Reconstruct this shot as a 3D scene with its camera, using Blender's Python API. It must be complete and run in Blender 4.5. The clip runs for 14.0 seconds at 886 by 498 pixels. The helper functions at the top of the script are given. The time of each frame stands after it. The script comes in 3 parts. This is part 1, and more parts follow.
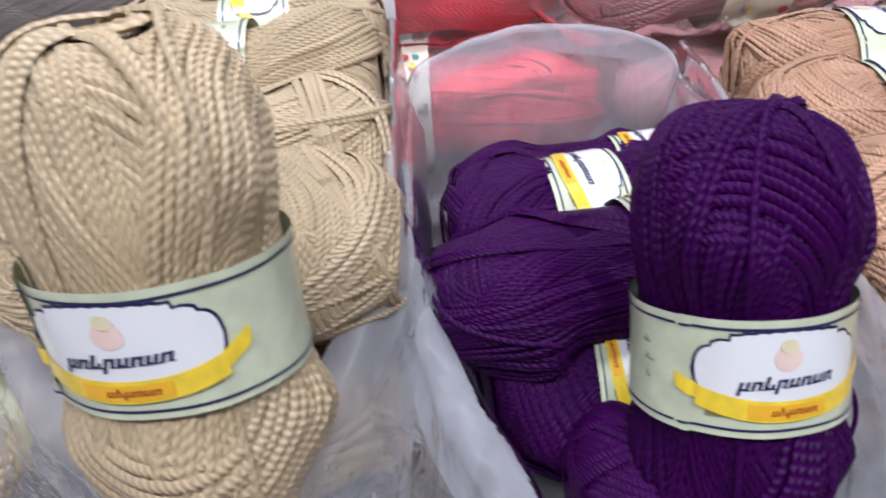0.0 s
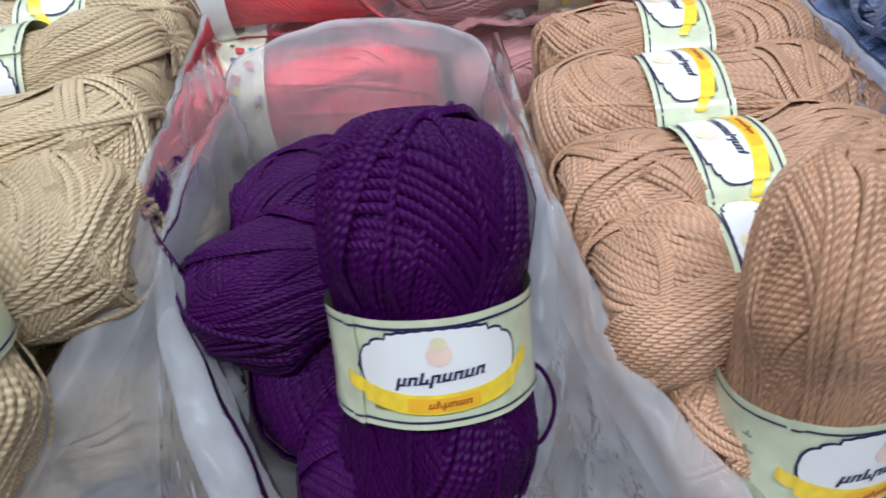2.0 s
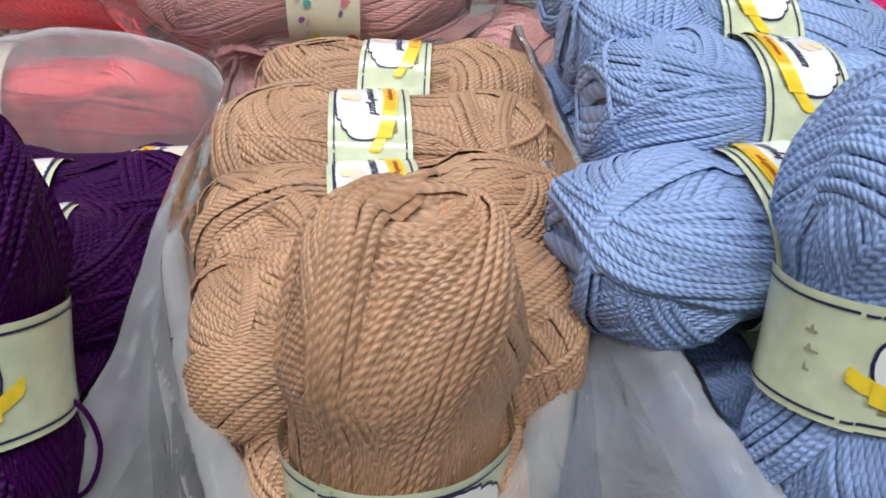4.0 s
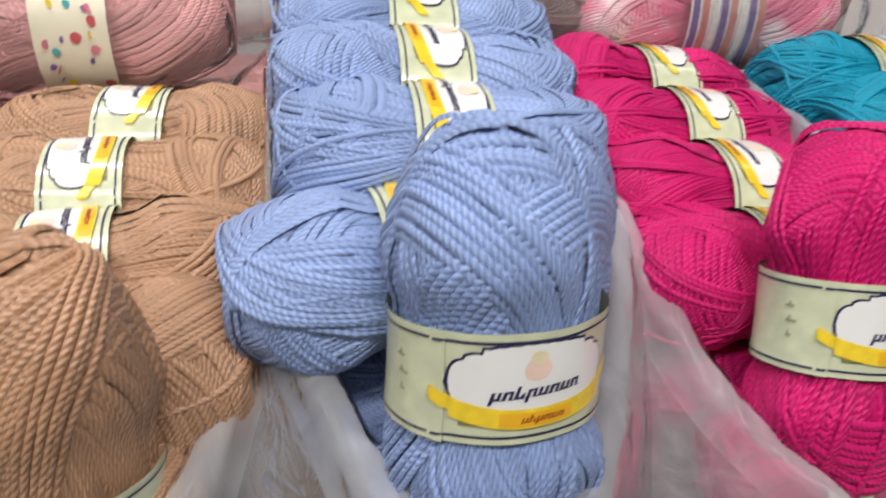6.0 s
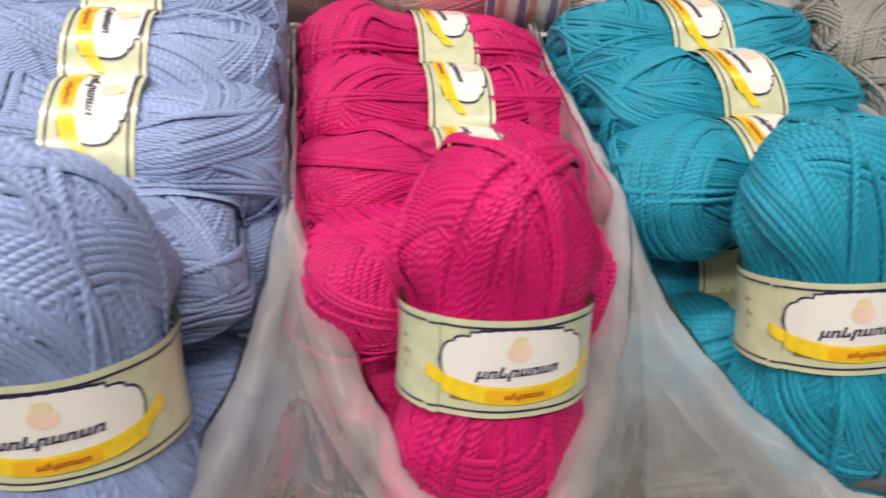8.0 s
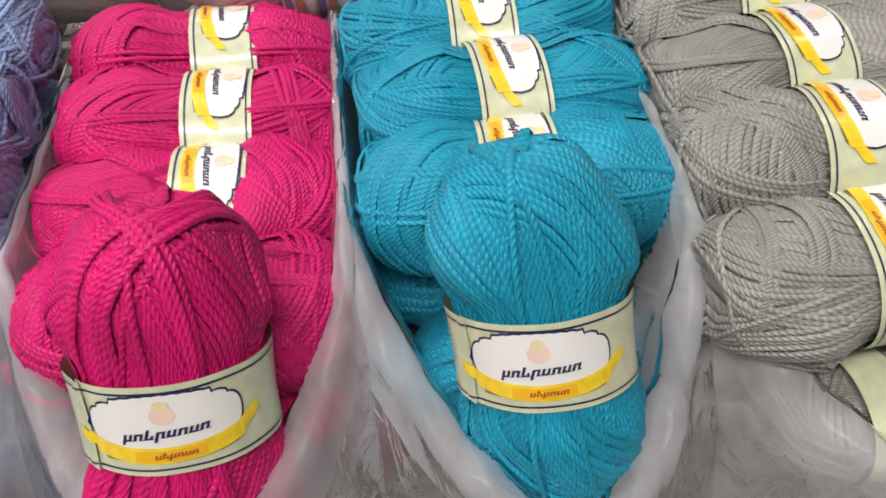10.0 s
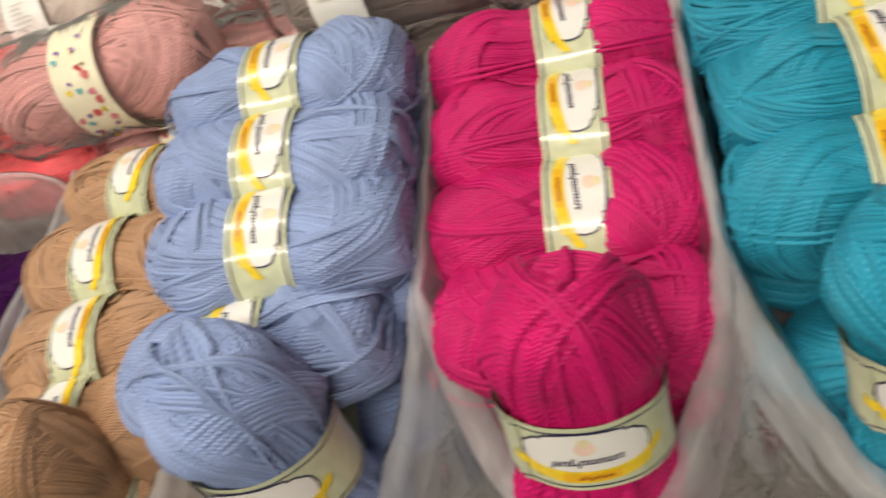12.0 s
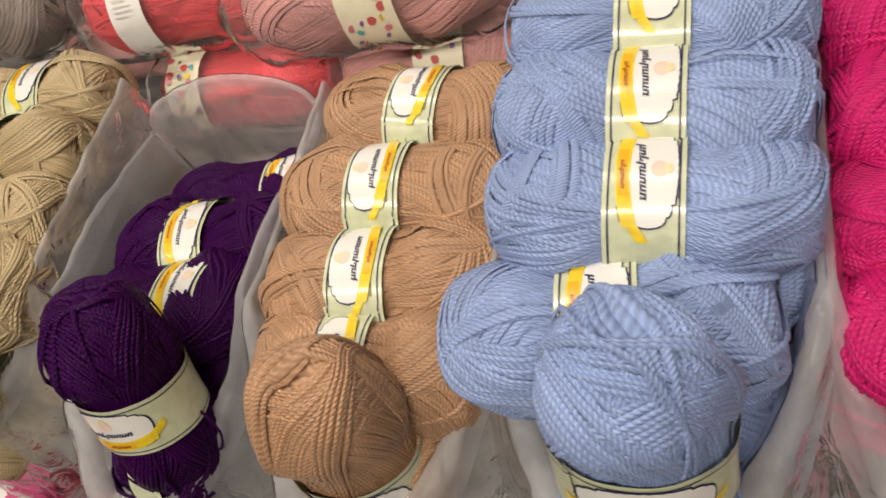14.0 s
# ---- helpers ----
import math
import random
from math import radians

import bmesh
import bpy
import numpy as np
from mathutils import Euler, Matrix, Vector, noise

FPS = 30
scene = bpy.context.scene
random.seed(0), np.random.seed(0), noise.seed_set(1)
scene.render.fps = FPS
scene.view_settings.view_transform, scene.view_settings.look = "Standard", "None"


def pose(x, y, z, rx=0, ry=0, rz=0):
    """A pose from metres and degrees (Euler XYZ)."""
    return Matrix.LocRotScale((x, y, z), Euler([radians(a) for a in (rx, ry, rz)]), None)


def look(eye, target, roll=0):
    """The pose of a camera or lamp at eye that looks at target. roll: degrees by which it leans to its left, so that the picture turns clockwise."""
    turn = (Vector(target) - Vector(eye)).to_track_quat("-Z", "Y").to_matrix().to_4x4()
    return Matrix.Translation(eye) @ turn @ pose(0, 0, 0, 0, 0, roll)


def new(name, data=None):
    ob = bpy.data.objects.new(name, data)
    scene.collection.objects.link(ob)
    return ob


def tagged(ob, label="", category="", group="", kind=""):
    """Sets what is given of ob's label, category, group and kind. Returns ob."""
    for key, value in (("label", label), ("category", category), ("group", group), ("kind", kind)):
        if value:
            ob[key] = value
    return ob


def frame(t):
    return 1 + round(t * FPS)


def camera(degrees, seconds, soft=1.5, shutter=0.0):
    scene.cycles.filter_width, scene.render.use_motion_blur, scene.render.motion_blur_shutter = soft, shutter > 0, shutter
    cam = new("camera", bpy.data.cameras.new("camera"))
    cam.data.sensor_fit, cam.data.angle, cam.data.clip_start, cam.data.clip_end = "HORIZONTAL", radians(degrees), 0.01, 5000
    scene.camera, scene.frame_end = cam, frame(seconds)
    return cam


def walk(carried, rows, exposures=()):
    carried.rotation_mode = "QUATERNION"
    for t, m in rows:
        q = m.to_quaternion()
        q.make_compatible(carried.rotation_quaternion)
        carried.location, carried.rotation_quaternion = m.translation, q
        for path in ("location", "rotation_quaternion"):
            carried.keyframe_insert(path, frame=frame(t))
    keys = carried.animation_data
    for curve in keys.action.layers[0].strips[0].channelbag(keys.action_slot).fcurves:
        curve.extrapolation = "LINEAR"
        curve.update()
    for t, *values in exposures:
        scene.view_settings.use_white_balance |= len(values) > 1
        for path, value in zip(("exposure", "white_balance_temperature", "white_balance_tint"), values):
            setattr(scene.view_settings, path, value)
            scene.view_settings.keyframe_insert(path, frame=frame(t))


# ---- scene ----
cam = camera(60.9, 14.0, soft=1.7, shutter=0.45)
PATH = [
    (0, (-0.4580, -0.3695, 1.1423), (-0.4592, -0.0474, 0.9051), -5.01),
    (0.5, (-0.4143, -0.3686, 1.1333), (-0.4159, -0.0507, 0.8904), -5.08),
    (1, (-0.3784, -0.3597, 1.1379), (-0.3789, -0.0422, 0.8946), -4.98),
    (1.5, (-0.3524, -0.3663, 1.1331), (-0.3384, -0.0485, 0.8906), -3.35),
    (2, (-0.3390, -0.3812, 1.1513), (-0.3325, -0.0675, 0.9030), -5.23),
    (2.5, (-0.2810, -0.3712, 1.1283), (-0.2720, -0.0484, 0.8923), -3.89),
    (2.7, (-0.2516, -0.3653, 1.1213), (-0.2308, -0.0431, 0.8851), -0.27),
    (4.8, (-0.1486, -0.3807, 1.1314), (-0.1041, -0.0518, 0.9081), 3.7),
    (5, (-0.1299, -0.3795, 1.1321), (-0.0806, -0.0521, 0.9077), 3.6),
    (5.5, (-0.0893, -0.3922, 1.1363), (-0.0363, -0.0644, 0.9133), 3.03),
    (6, (-0.0625, -0.4128, 1.1576), (0.0146, -0.0868, 0.9391), 3.74),
    (6.5, (-0.0559, -0.4137, 1.1972), (0.0317, -0.0969, 0.9692), 3.11),
    (7, (0.0008, -0.3980, 1.1984), (0.0681, -0.0897, 0.9525), 2.96),
    (7.5, (0.0756, -0.4077, 1.1983), (0.1271, -0.1014, 0.9463), 1.93),
    (8, (0.1493, -0.4008, 1.1923), (0.2000, -0.0961, 0.9382), 2.0),
    (8.5, (0.2076, -0.4038, 1.1994), (0.2551, -0.0956, 0.9490), 0.23),
    (8.7, (0.2324, -0.4019, 1.1967), (0.2863, -0.0945, 0.9465), 0.96),
    (10.8, (0.375, -0.351, 1.27), (0.103, 0.897, -0.269), -19.6),
    (11, (0.382, -0.343, 1.28), (0.001, 0.871, -0.263), -24.4),
    (11.5, (0.363, -0.323, 1.291), (-0.07, 0.843, -0.275), -27.3),
    (12, (0.297, -0.315, 1.326), (-0.352, 0.795, -0.206), -34.5),
    (12.5, (0.252, -0.32, 1.335), (-0.521, 0.729, -0.182), -37.1),
    (13, (0.177, -0.308, 1.342), (-0.641, 0.706, -0.175), -36.0),
    (13.5, (0.125, -0.294, 1.345), (-0.691, 0.691, -0.193), -34.5),
    (14, (0.079, -0.295, 1.347), (-0.669, 0.693, -0.222), -31.8),
]
walk(cam, [(t, look(e, g, r)) for t, e, g, r in PATH],
     exposures=[(0.0, -0.20, 5500, 19), (1.2, -0.36, 5500, 18), (2.0, -0.30, 5400, 10), (2.7, -0.28, 5100, 5), (4.8, -0.5, 6300, 10), (5.5, -0.5, 6300, 11),
                (6.0, -0.38, 6400, 13), (7.0, -0.5, 6700, 15), (8.0, -0.32, 7050, 15), (8.7, -0.28, 6700, 12),
                (11.0, -0.42, 6600, 17), (12.0, -0.60, 7500, 11), (14.0, -0.70, 7450, 13)])

# ---- light: a shop hall under rows of ceiling tubes ----
world = bpy.data.worlds.new("world")
scene.world = world
world.use_nodes = True
world.node_tree.nodes["Background"].inputs[0].default_value = (0.9, 0.95, 1.0, 1)
world.node_tree.nodes["Background"].inputs[1].default_value = 0.25
CEILING = 3.0
# x, y, power of each ceiling fixture
TUBES = [(-1.2, -1.2, 42), (0.25, -1.15, 47), (-0.6, 0.6, 42), (1.6, 0.7, 8), (0.2, -2.9, 10)]
for tx, ty, power in TUBES:
    lamp = bpy.data.lights.new("tube_light", "AREA")
    lamp.shape, lamp.size, lamp.size_y, lamp.energy = "RECTANGLE", 1.2, 0.24, power
    lamp.color = (1.0, 0.97, 0.92)
    new("tube_light", lamp).matrix_world = pose(tx, ty, CEILING - 0.12)


# ---- materials ----
def mat(name):
    m = bpy.data.materials.new(name)
    m.use_nodes = True
    n = m.node_tree.nodes
    return m, n, m.node_tree.links, n["Principled BSDF"]


def ramp(n, stops):
    r = n.new("ShaderNodeValToRGB")
    e = r.color_ramp.elements
    while len(e) < len(stops):
        e.new(0.5)
    for el, (p, c) in zip(e, stops):
        el.position, el.color = p, (*c, 1)
    return r


def yarn(name, colour, shade=0.78, second=None, sheen=0.15, gloss=0.5):
    """Twisted acrylic yarn: plies run slantwise along every strand, their groove shade put into the colour, which
    drifts a little over the skein.
    """
    m, n, l, b = mat(name)
    uv = n.new("ShaderNodeUVMap")
    uv.uv_map = "UVMap"
    sep = n.new("ShaderNodeSeparateXYZ")
    l.new(uv.outputs[0], sep.inputs[0])
    along = n.new("ShaderNodeMath")
    along.operation = "MULTIPLY_ADD"
    l.new(sep.outputs[0], along.inputs[0])
    along.inputs[1].default_value = 2 * math.pi / 0.0036
    across = n.new("ShaderNodeMath")
    across.operation = "MULTIPLY"
    l.new(sep.outputs[1], across.inputs[0])
    across.inputs[1].default_value = 8.2
    l.new(across.outputs[0], along.inputs[2])
    ply = n.new("ShaderNodeMath")
    ply.operation = "SINE"
    l.new(along.outputs[0], ply.inputs[0])
    tex = n.new("ShaderNodeTexCoord")
    info = n.new("ShaderNodeObjectInfo")
    big = n.new("ShaderNodeTexNoise")
    big.inputs["Scale"].default_value, big.inputs["Detail"].default_value = 26, 3
    l.new(tex.outputs["Object"], big.inputs["Vector"])
    fine = n.new("ShaderNodeTexNoise")
    fine.inputs["Scale"].default_value, fine.inputs["Detail"].default_value = 1500, 2
    l.new(tex.outputs["Object"], fine.inputs["Vector"])
    c = Vector(colour)
    tint = ramp(n, [(0.3, tuple(c * 0.86)), (0.7, tuple(c * 1.1))])
    l.new(big.outputs[0], tint.inputs[0])
    last = tint.outputs[0]
    if second:
        streak = n.new("ShaderNodeTexNoise")
        streak.inputs["Scale"].default_value, streak.inputs["Detail"].default_value = 22, 2
        l.new(tex.outputs["Object"], streak.inputs["Vector"])
        gate = ramp(n, [(0.45, (0, 0, 0)), (0.6, (1, 1, 1))])
        l.new(streak.outputs[0], gate.inputs[0])
        mx = n.new("ShaderNodeMix")
        mx.data_type = "RGBA"
        l.new(gate.outputs[0], mx.inputs[0])
        l.new(last, mx.inputs[6])
        mx.inputs[7].default_value = (*second, 1)
        last = mx.outputs[2]
    # troughs between plies painted darker, standing in for shade in the twist
    groove_shade = n.new("ShaderNodeMapRange")
    l.new(ply.outputs[0], groove_shade.inputs[0])
    groove_shade.inputs[1].default_value, groove_shade.inputs[2].default_value = -1, 1
    groove_shade.inputs[3].default_value, groove_shade.inputs[4].default_value = shade, 1.06
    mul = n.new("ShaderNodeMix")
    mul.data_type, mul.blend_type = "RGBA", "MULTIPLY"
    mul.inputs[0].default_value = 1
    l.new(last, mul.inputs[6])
    strand = n.new("ShaderNodeNewGeometry")
    lot = n.new("ShaderNodeMapRange")
    l.new(strand.outputs["Random Per Island"], lot.inputs[0])
    lot.inputs[3].default_value, lot.inputs[4].default_value = 0.90, 1.08
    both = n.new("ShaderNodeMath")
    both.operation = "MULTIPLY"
    l.new(groove_shade.outputs[0], both.inputs[0])
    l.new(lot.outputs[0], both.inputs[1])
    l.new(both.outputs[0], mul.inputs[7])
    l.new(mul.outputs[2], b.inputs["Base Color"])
    b.inputs["Roughness"].default_value = 0.40
    b.inputs["Sheen Weight"].default_value = sheen
    b.inputs["Sheen Roughness"].default_value = 0.4
    b.inputs["Sheen Tint"].default_value = (*[min(1, v * 0.6 + 0.4) for v in colour], 1)
    b.inputs["Specular IOR Level"].default_value = gloss
    add = n.new("ShaderNodeMath")
    add.operation = "ADD"
    l.new(ply.outputs[0], add.inputs[0])
    l.new(fine.outputs[0], add.inputs[1])
    bump = n.new("ShaderNodeBump")
    bump.inputs["Strength"].default_value, bump.inputs["Distance"].default_value = 0.55, 0.0004
    l.new(add.outputs[0], bump.inputs["Height"])
    l.new(bump.outputs[0], b.inputs["Normal"])
    return m


def plain(name, colour, rough=0.5, vary=0.1, scale=60, bump=0.0, metal=0.0, coat=0.0):
    m, n, l, b = mat(name)
    tex = n.new("ShaderNodeTexCoord")
    t = n.new("ShaderNodeTexNoise")
    t.inputs["Scale"].default_value, t.inputs["Detail"].default_value = scale, 6
    l.new(tex.outputs["Object"], t.inputs["Vector"])
    c = Vector(colour)
    r = ramp(n, [(0.3, tuple(c * (1 - vary))), (0.7, tuple(c * (1 + vary)))])
    l.new(t.outputs[0], r.inputs[0])
    l.new(r.outputs[0], b.inputs["Base Color"])
    b.inputs["Roughness"].default_value, b.inputs["Metallic"].default_value = rough, metal
    b.inputs["Coat Weight"].default_value, b.inputs["Coat Roughness"].default_value = coat, 0.12
    if bump:
        bn = n.new("ShaderNodeBump")
        bn.inputs["Strength"].default_value, bn.inputs["Distance"].default_value = bump, 0.002
        l.new(t.outputs[0], bn.inputs["Height"])
        l.new(bn.outputs[0], b.inputs["Normal"])
    return m


def film(name, milk, tint=(0.9, 0.92, 0.95), rough=0.22, wrinkle=0.5, scale=45, ior=1.24):
    """Polythene: part of the light goes straight through, the rest is scattered milkily or mirrored in the creases."""
    m, n, l, b = mat(name)
    out = n["Material Output"]
    tex = n.new("ShaderNodeTexCoord")
    mp = n.new("ShaderNodeMapping")
    mp.inputs["Scale"].default_value = (1, 0.55, 0.7)
    l.new(tex.outputs["Object"], mp.inputs[0])
    t = n.new("ShaderNodeTexNoise")
    t.inputs["Scale"].default_value, t.inputs["Detail"].default_value = scale, 4
    t.inputs["Distortion"].default_value = 0.8
    l.new(mp.outputs[0], t.inputs["Vector"])
    bn = n.new("ShaderNodeBump")
    bn.inputs["Strength"].default_value, bn.inputs["Distance"].default_value = wrinkle, 0.006
    l.new(t.outputs[0], bn.inputs["Height"])
    b.inputs["Base Color"].default_value = (*tint, 1)
    b.inputs["Roughness"].default_value = rough
    b.inputs["Specular IOR Level"].default_value = 0.0
    l.new(bn.outputs[0], b.inputs["Normal"])
    soft = n.new("ShaderNodeBsdfTranslucent")
    soft.inputs[0].default_value = (*tint, 1)
    body = n.new("ShaderNodeMixShader")
    body.inputs[0].default_value = 0.45
    l.new(b.outputs[0], body.inputs[1])
    l.new(soft.outputs[0], body.inputs[2])
    clear = n.new("ShaderNodeBsdfTransparent")
    clear.inputs[0].default_value = (*[0.5 + 0.5 * v for v in tint], 1)
    haze = n.new("ShaderNodeMapRange")
    l.new(t.outputs[0], haze.inputs[0])
    haze.inputs[1].default_value, haze.inputs[2].default_value = 0.3, 0.7
    haze.inputs[3].default_value, haze.inputs[4].default_value = milk * 0.8, milk * 1.2
    skin = n.new("ShaderNodeMixShader")
    l.new(haze.outputs[0], skin.inputs[0])
    l.new(clear.outputs[0], skin.inputs[1])
    l.new(body.outputs[0], skin.inputs[2])
    shine = n.new("ShaderNodeBsdfGlossy")
    shine.inputs["Roughness"].default_value = rough * 0.7
    l.new(bn.outputs[0], shine.inputs["Normal"])
    fres = n.new("ShaderNodeFresnel")
    fres.inputs[0].default_value = ior
    l.new(bn.outputs[0], fres.inputs["Normal"])
    last = n.new("ShaderNodeMixShader")
    l.new(fres.outputs[0], last.inputs[0])
    l.new(skin.outputs[0], last.inputs[1])
    l.new(shine.outputs[0], last.inputs[2])
    l.new(last.outputs[0], out.inputs["Surface"])
    return m


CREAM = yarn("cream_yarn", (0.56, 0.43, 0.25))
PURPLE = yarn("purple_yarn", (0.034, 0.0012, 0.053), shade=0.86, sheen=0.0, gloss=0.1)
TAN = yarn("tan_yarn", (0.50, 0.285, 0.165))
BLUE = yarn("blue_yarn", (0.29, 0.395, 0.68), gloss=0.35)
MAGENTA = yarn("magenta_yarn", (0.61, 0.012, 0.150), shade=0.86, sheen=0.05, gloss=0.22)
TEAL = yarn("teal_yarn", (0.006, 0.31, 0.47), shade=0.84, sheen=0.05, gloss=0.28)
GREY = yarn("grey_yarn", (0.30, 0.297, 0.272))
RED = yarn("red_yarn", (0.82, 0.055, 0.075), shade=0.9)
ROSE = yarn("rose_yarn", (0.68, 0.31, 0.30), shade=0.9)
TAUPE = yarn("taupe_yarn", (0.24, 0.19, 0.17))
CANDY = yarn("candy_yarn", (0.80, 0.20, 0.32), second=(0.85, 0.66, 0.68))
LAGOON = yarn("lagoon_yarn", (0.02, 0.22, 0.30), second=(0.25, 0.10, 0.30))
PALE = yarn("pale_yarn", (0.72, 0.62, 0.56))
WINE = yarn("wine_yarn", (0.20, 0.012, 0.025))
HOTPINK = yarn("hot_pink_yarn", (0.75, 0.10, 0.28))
SAGE = plain("sage_paper", (0.60, 0.64, 0.44), 0.36, 0.10, 90, 0.15, coat=0.7)
WHITE = plain("white_print", (0.81, 0.81, 0.79), 0.35, 0.02, coat=0.7)
NAVY = plain("navy_print", (0.02, 0.018, 0.07), 0.4, 0.1)
YELLOW = plain("yellow_print", (0.86, 0.62, 0.03), 0.35, 0.12, 160, coat=0.7)
AMBER = plain("amber_print", (0.82, 0.45, 0.02), 0.35, 0.1, coat=0.3)
OLIVE = plain("olive_print", (0.20, 0.19, 0.07), 0.4, 0.1)
DULL = plain("faint_print", (0.30, 0.31, 0.20), 0.4, 0.2, 300)
BLUSH = plain("blush_print", (0.80, 0.60, 0.50), 0.4, 0.1)
STRAW = plain("straw_print", (0.74, 0.66, 0.42), 0.4, 0.1)
FLORAL = plain("cream_paper", (0.78, 0.74, 0.56), 0.4, 0.05)
STRIPE = plain("plum_print", (0.16, 0.12, 0.24), 0.4, 0.15, 200)
BRICKRED = plain("terracotta_print", (0.42, 0.18, 0.15), 0.4, 0.15, 200)
SILVER = plain("silver_print", (0.55, 0.54, 0.50), 0.35, 0.15, 200)
POLY = film("thin_polythene", 0.30, (0.92, 0.93, 0.96), 0.40, 0.15, 30, 1.02)
POLY_CUFF = film("creased_polythene", 0.34, (0.92, 0.93, 0.95), 0.15, 0.7, 52, 1.28)
POLY_ROLL = film("rolled_polythene", 0.38, (0.90, 0.91, 0.94), 0.26, 0.45, 36, 1.16)
CELLO = film("clear_cellophane", 0.07, (0.97, 0.97, 0.97), 0.09, 0.40, 60, 1.09)
BOARD = plain("white_laminate", (0.72, 0.71, 0.68), 0.45, 0.05, 20, 0.05)
SLATE = plain("grey_laminate", (0.16, 0.15, 0.145), 0.5, 0.12, 30, 0.05)
STEEL = plain("painted_steel", (0.45, 0.45, 0.44), 0.4, 0.1, 30, 0.05)
WALL = plain("wall_paint", (0.27, 0.265, 0.25), 0.85, 0.05, 8, 0.1)
TILE = plain("floor_tile", (0.28, 0.265, 0.245), 0.4, 0.12, 12, 0.05)
CEIL = plain("ceiling_paint", (0.45, 0.45, 0.44), 0.9, 0.03, 15, 0.1)


# ---- mesh helpers ----
def mesh_of(name, verts, faces, material=None, smooth=True, uvs=None):
    me = bpy.data.meshes.new(name)
    me.from_pydata([tuple(v) for v in verts], [], [tuple(f) for f in faces])
    if uvs is not None:
        layer = me.uv_layers.new(name="UVMap")
        idx = np.empty(len(me.loops), dtype=np.int32)
        me.loops.foreach_get("vertex_index", idx)
        layer.data.foreach_set("uv", np.asarray(uvs, dtype=np.float32)[idx].ravel())
    if smooth:
        me.polygons.foreach_set("use_smooth", [True] * len(me.polygons))
    if material:
        me.materials.append(material)
    me.update()
    return me


def grid_faces(rows, cols, wrap=False):
    f = []
    for i in range(rows - 1):
        for j in range(cols if wrap else cols - 1):
            k = (j + 1) % cols
            f.append((i * cols + j, i * cols + k, (i + 1) * cols + k, (i + 1) * cols + j))
    return f


def child(name, me, parent, material=None, label=""):
    ob = new(name, me)
    ob.parent = parent
    if material:
        if not me.materials:
            me.materials.append(material)
        ob.material_slots[0].link = "OBJECT"
        ob.material_slots[0].material = material
    return tagged(ob, label)


def block(name, lo, hi, material, bevel=0.004):
    bm = bmesh.new()
    bmesh.ops.create_cube(bm, size=1)
    for v in bm.verts:
        v.co = Vector([(a + b) / 2 + c * (b - a) for a, b, c in zip(lo, hi, v.co)])
    bmesh.ops.bevel(bm, geom=bm.edges[:], offset=bevel, segments=2, affect="EDGES")
    me = bpy.data.meshes.new(name)
    bm.to_mesh(me)
    bm.free()
    me.materials.append(material)
    return new(name, me)


# ---- the hall round the display ----
tagged(block("floor", (-4, -4, -0.1), (4, 4, 0), TILE), "grey tiled shop floor", "floor", kind="structure")
tagged(block("ceiling", (-4, -4, CEILING), (4, 4, CEILING + 0.1), CEIL), "white painted shop ceiling", "ceiling", kind="structure")
for wn, lo, hi in (("wall_north", (-4, 4, 0), (4, 4.15, 3)), ("wall_south", (-4, -4.15, 0), (4, -4, 3)),
                   ("wall_east", (4, -4, 0), (4.15, 4, 3)), ("wall_west", (-4.15, -4, 0), (-4, 4, 3))):
    tagged(block(wn, lo, hi, WALL), "plain off-white painted shop wall", "wall", kind="structure")
for tx, ty, power in TUBES:
    fix = new("ceiling_light")
    fix.matrix_world = pose(tx, ty, CEILING)
    tagged(fix, "white ceiling fixture with fluorescent tubes", "ceiling light", "ceiling tube lights")
    b = block("housing", (-0.63, -0.16, -0.08), (0.63, 0.16, 0.0), BOARD)
    b.parent = fix


# ---- skeins ----
R0, HALF = 0.0468, 0.094


def skin(lat, az, lift, blunt=0.56, dents=(0.0, 0.0, 0.0)):
    """Surface of a wound skein: rounded barrel with a waist under the paper band and a dimple at each end."""
    s, c = np.sin(lat), np.cos(lat)
    z = HALF * np.sign(s) * np.abs(s) ** 0.92
    r = R0 * np.abs(c) ** blunt
    waist = np.exp(-(z / 0.034) ** 6)
    r = r * (1 - 0.125 * waist + 0.03 * np.exp(-((np.abs(z) - 0.055) / 0.02) ** 2))
    p, q, w = dents
    lump = 0.0026 * np.sin(3 * az + 40 * z + p) + 0.0024 * np.sin(2 * az - 65 * z + q) + 0.0014 * np.sin(5 * az + 90 * z + w) + 0.002 * np.sin(az + 30 * z + w)
    r = r + lump * np.abs(c) * (1 - waist)
    lift = lift * (1 - 0.55 * waist)
    nz, nr = s, np.abs(c)
    z = z + lift * nz
    r = r + lift * nr
    z = z - np.sign(s) * 0.013 * np.exp(-(r / 0.013) ** 2)
    return np.stack([r * np.cos(az), r * np.sin(az), z], -1)


# half round of a strand: share of its width, height over its bed
ROPE = ((-0.52, -0.00120), (-0.26, 0.00045), (0.26, 0.00045), (0.52, -0.00120))
ROPE_FLAT = ((-0.52, -0.00080), (-0.24, 0.00030), (0.24, 0.00030), (0.52, -0.00080))
ROPE_SOFT = ((-0.5, -0.0005), (0.0, 0.0003), (0.5, -0.0005))
ROPE_LOW = ((-0.5, -0.0013), (0.0, 0.0008), (0.5, -0.0013))


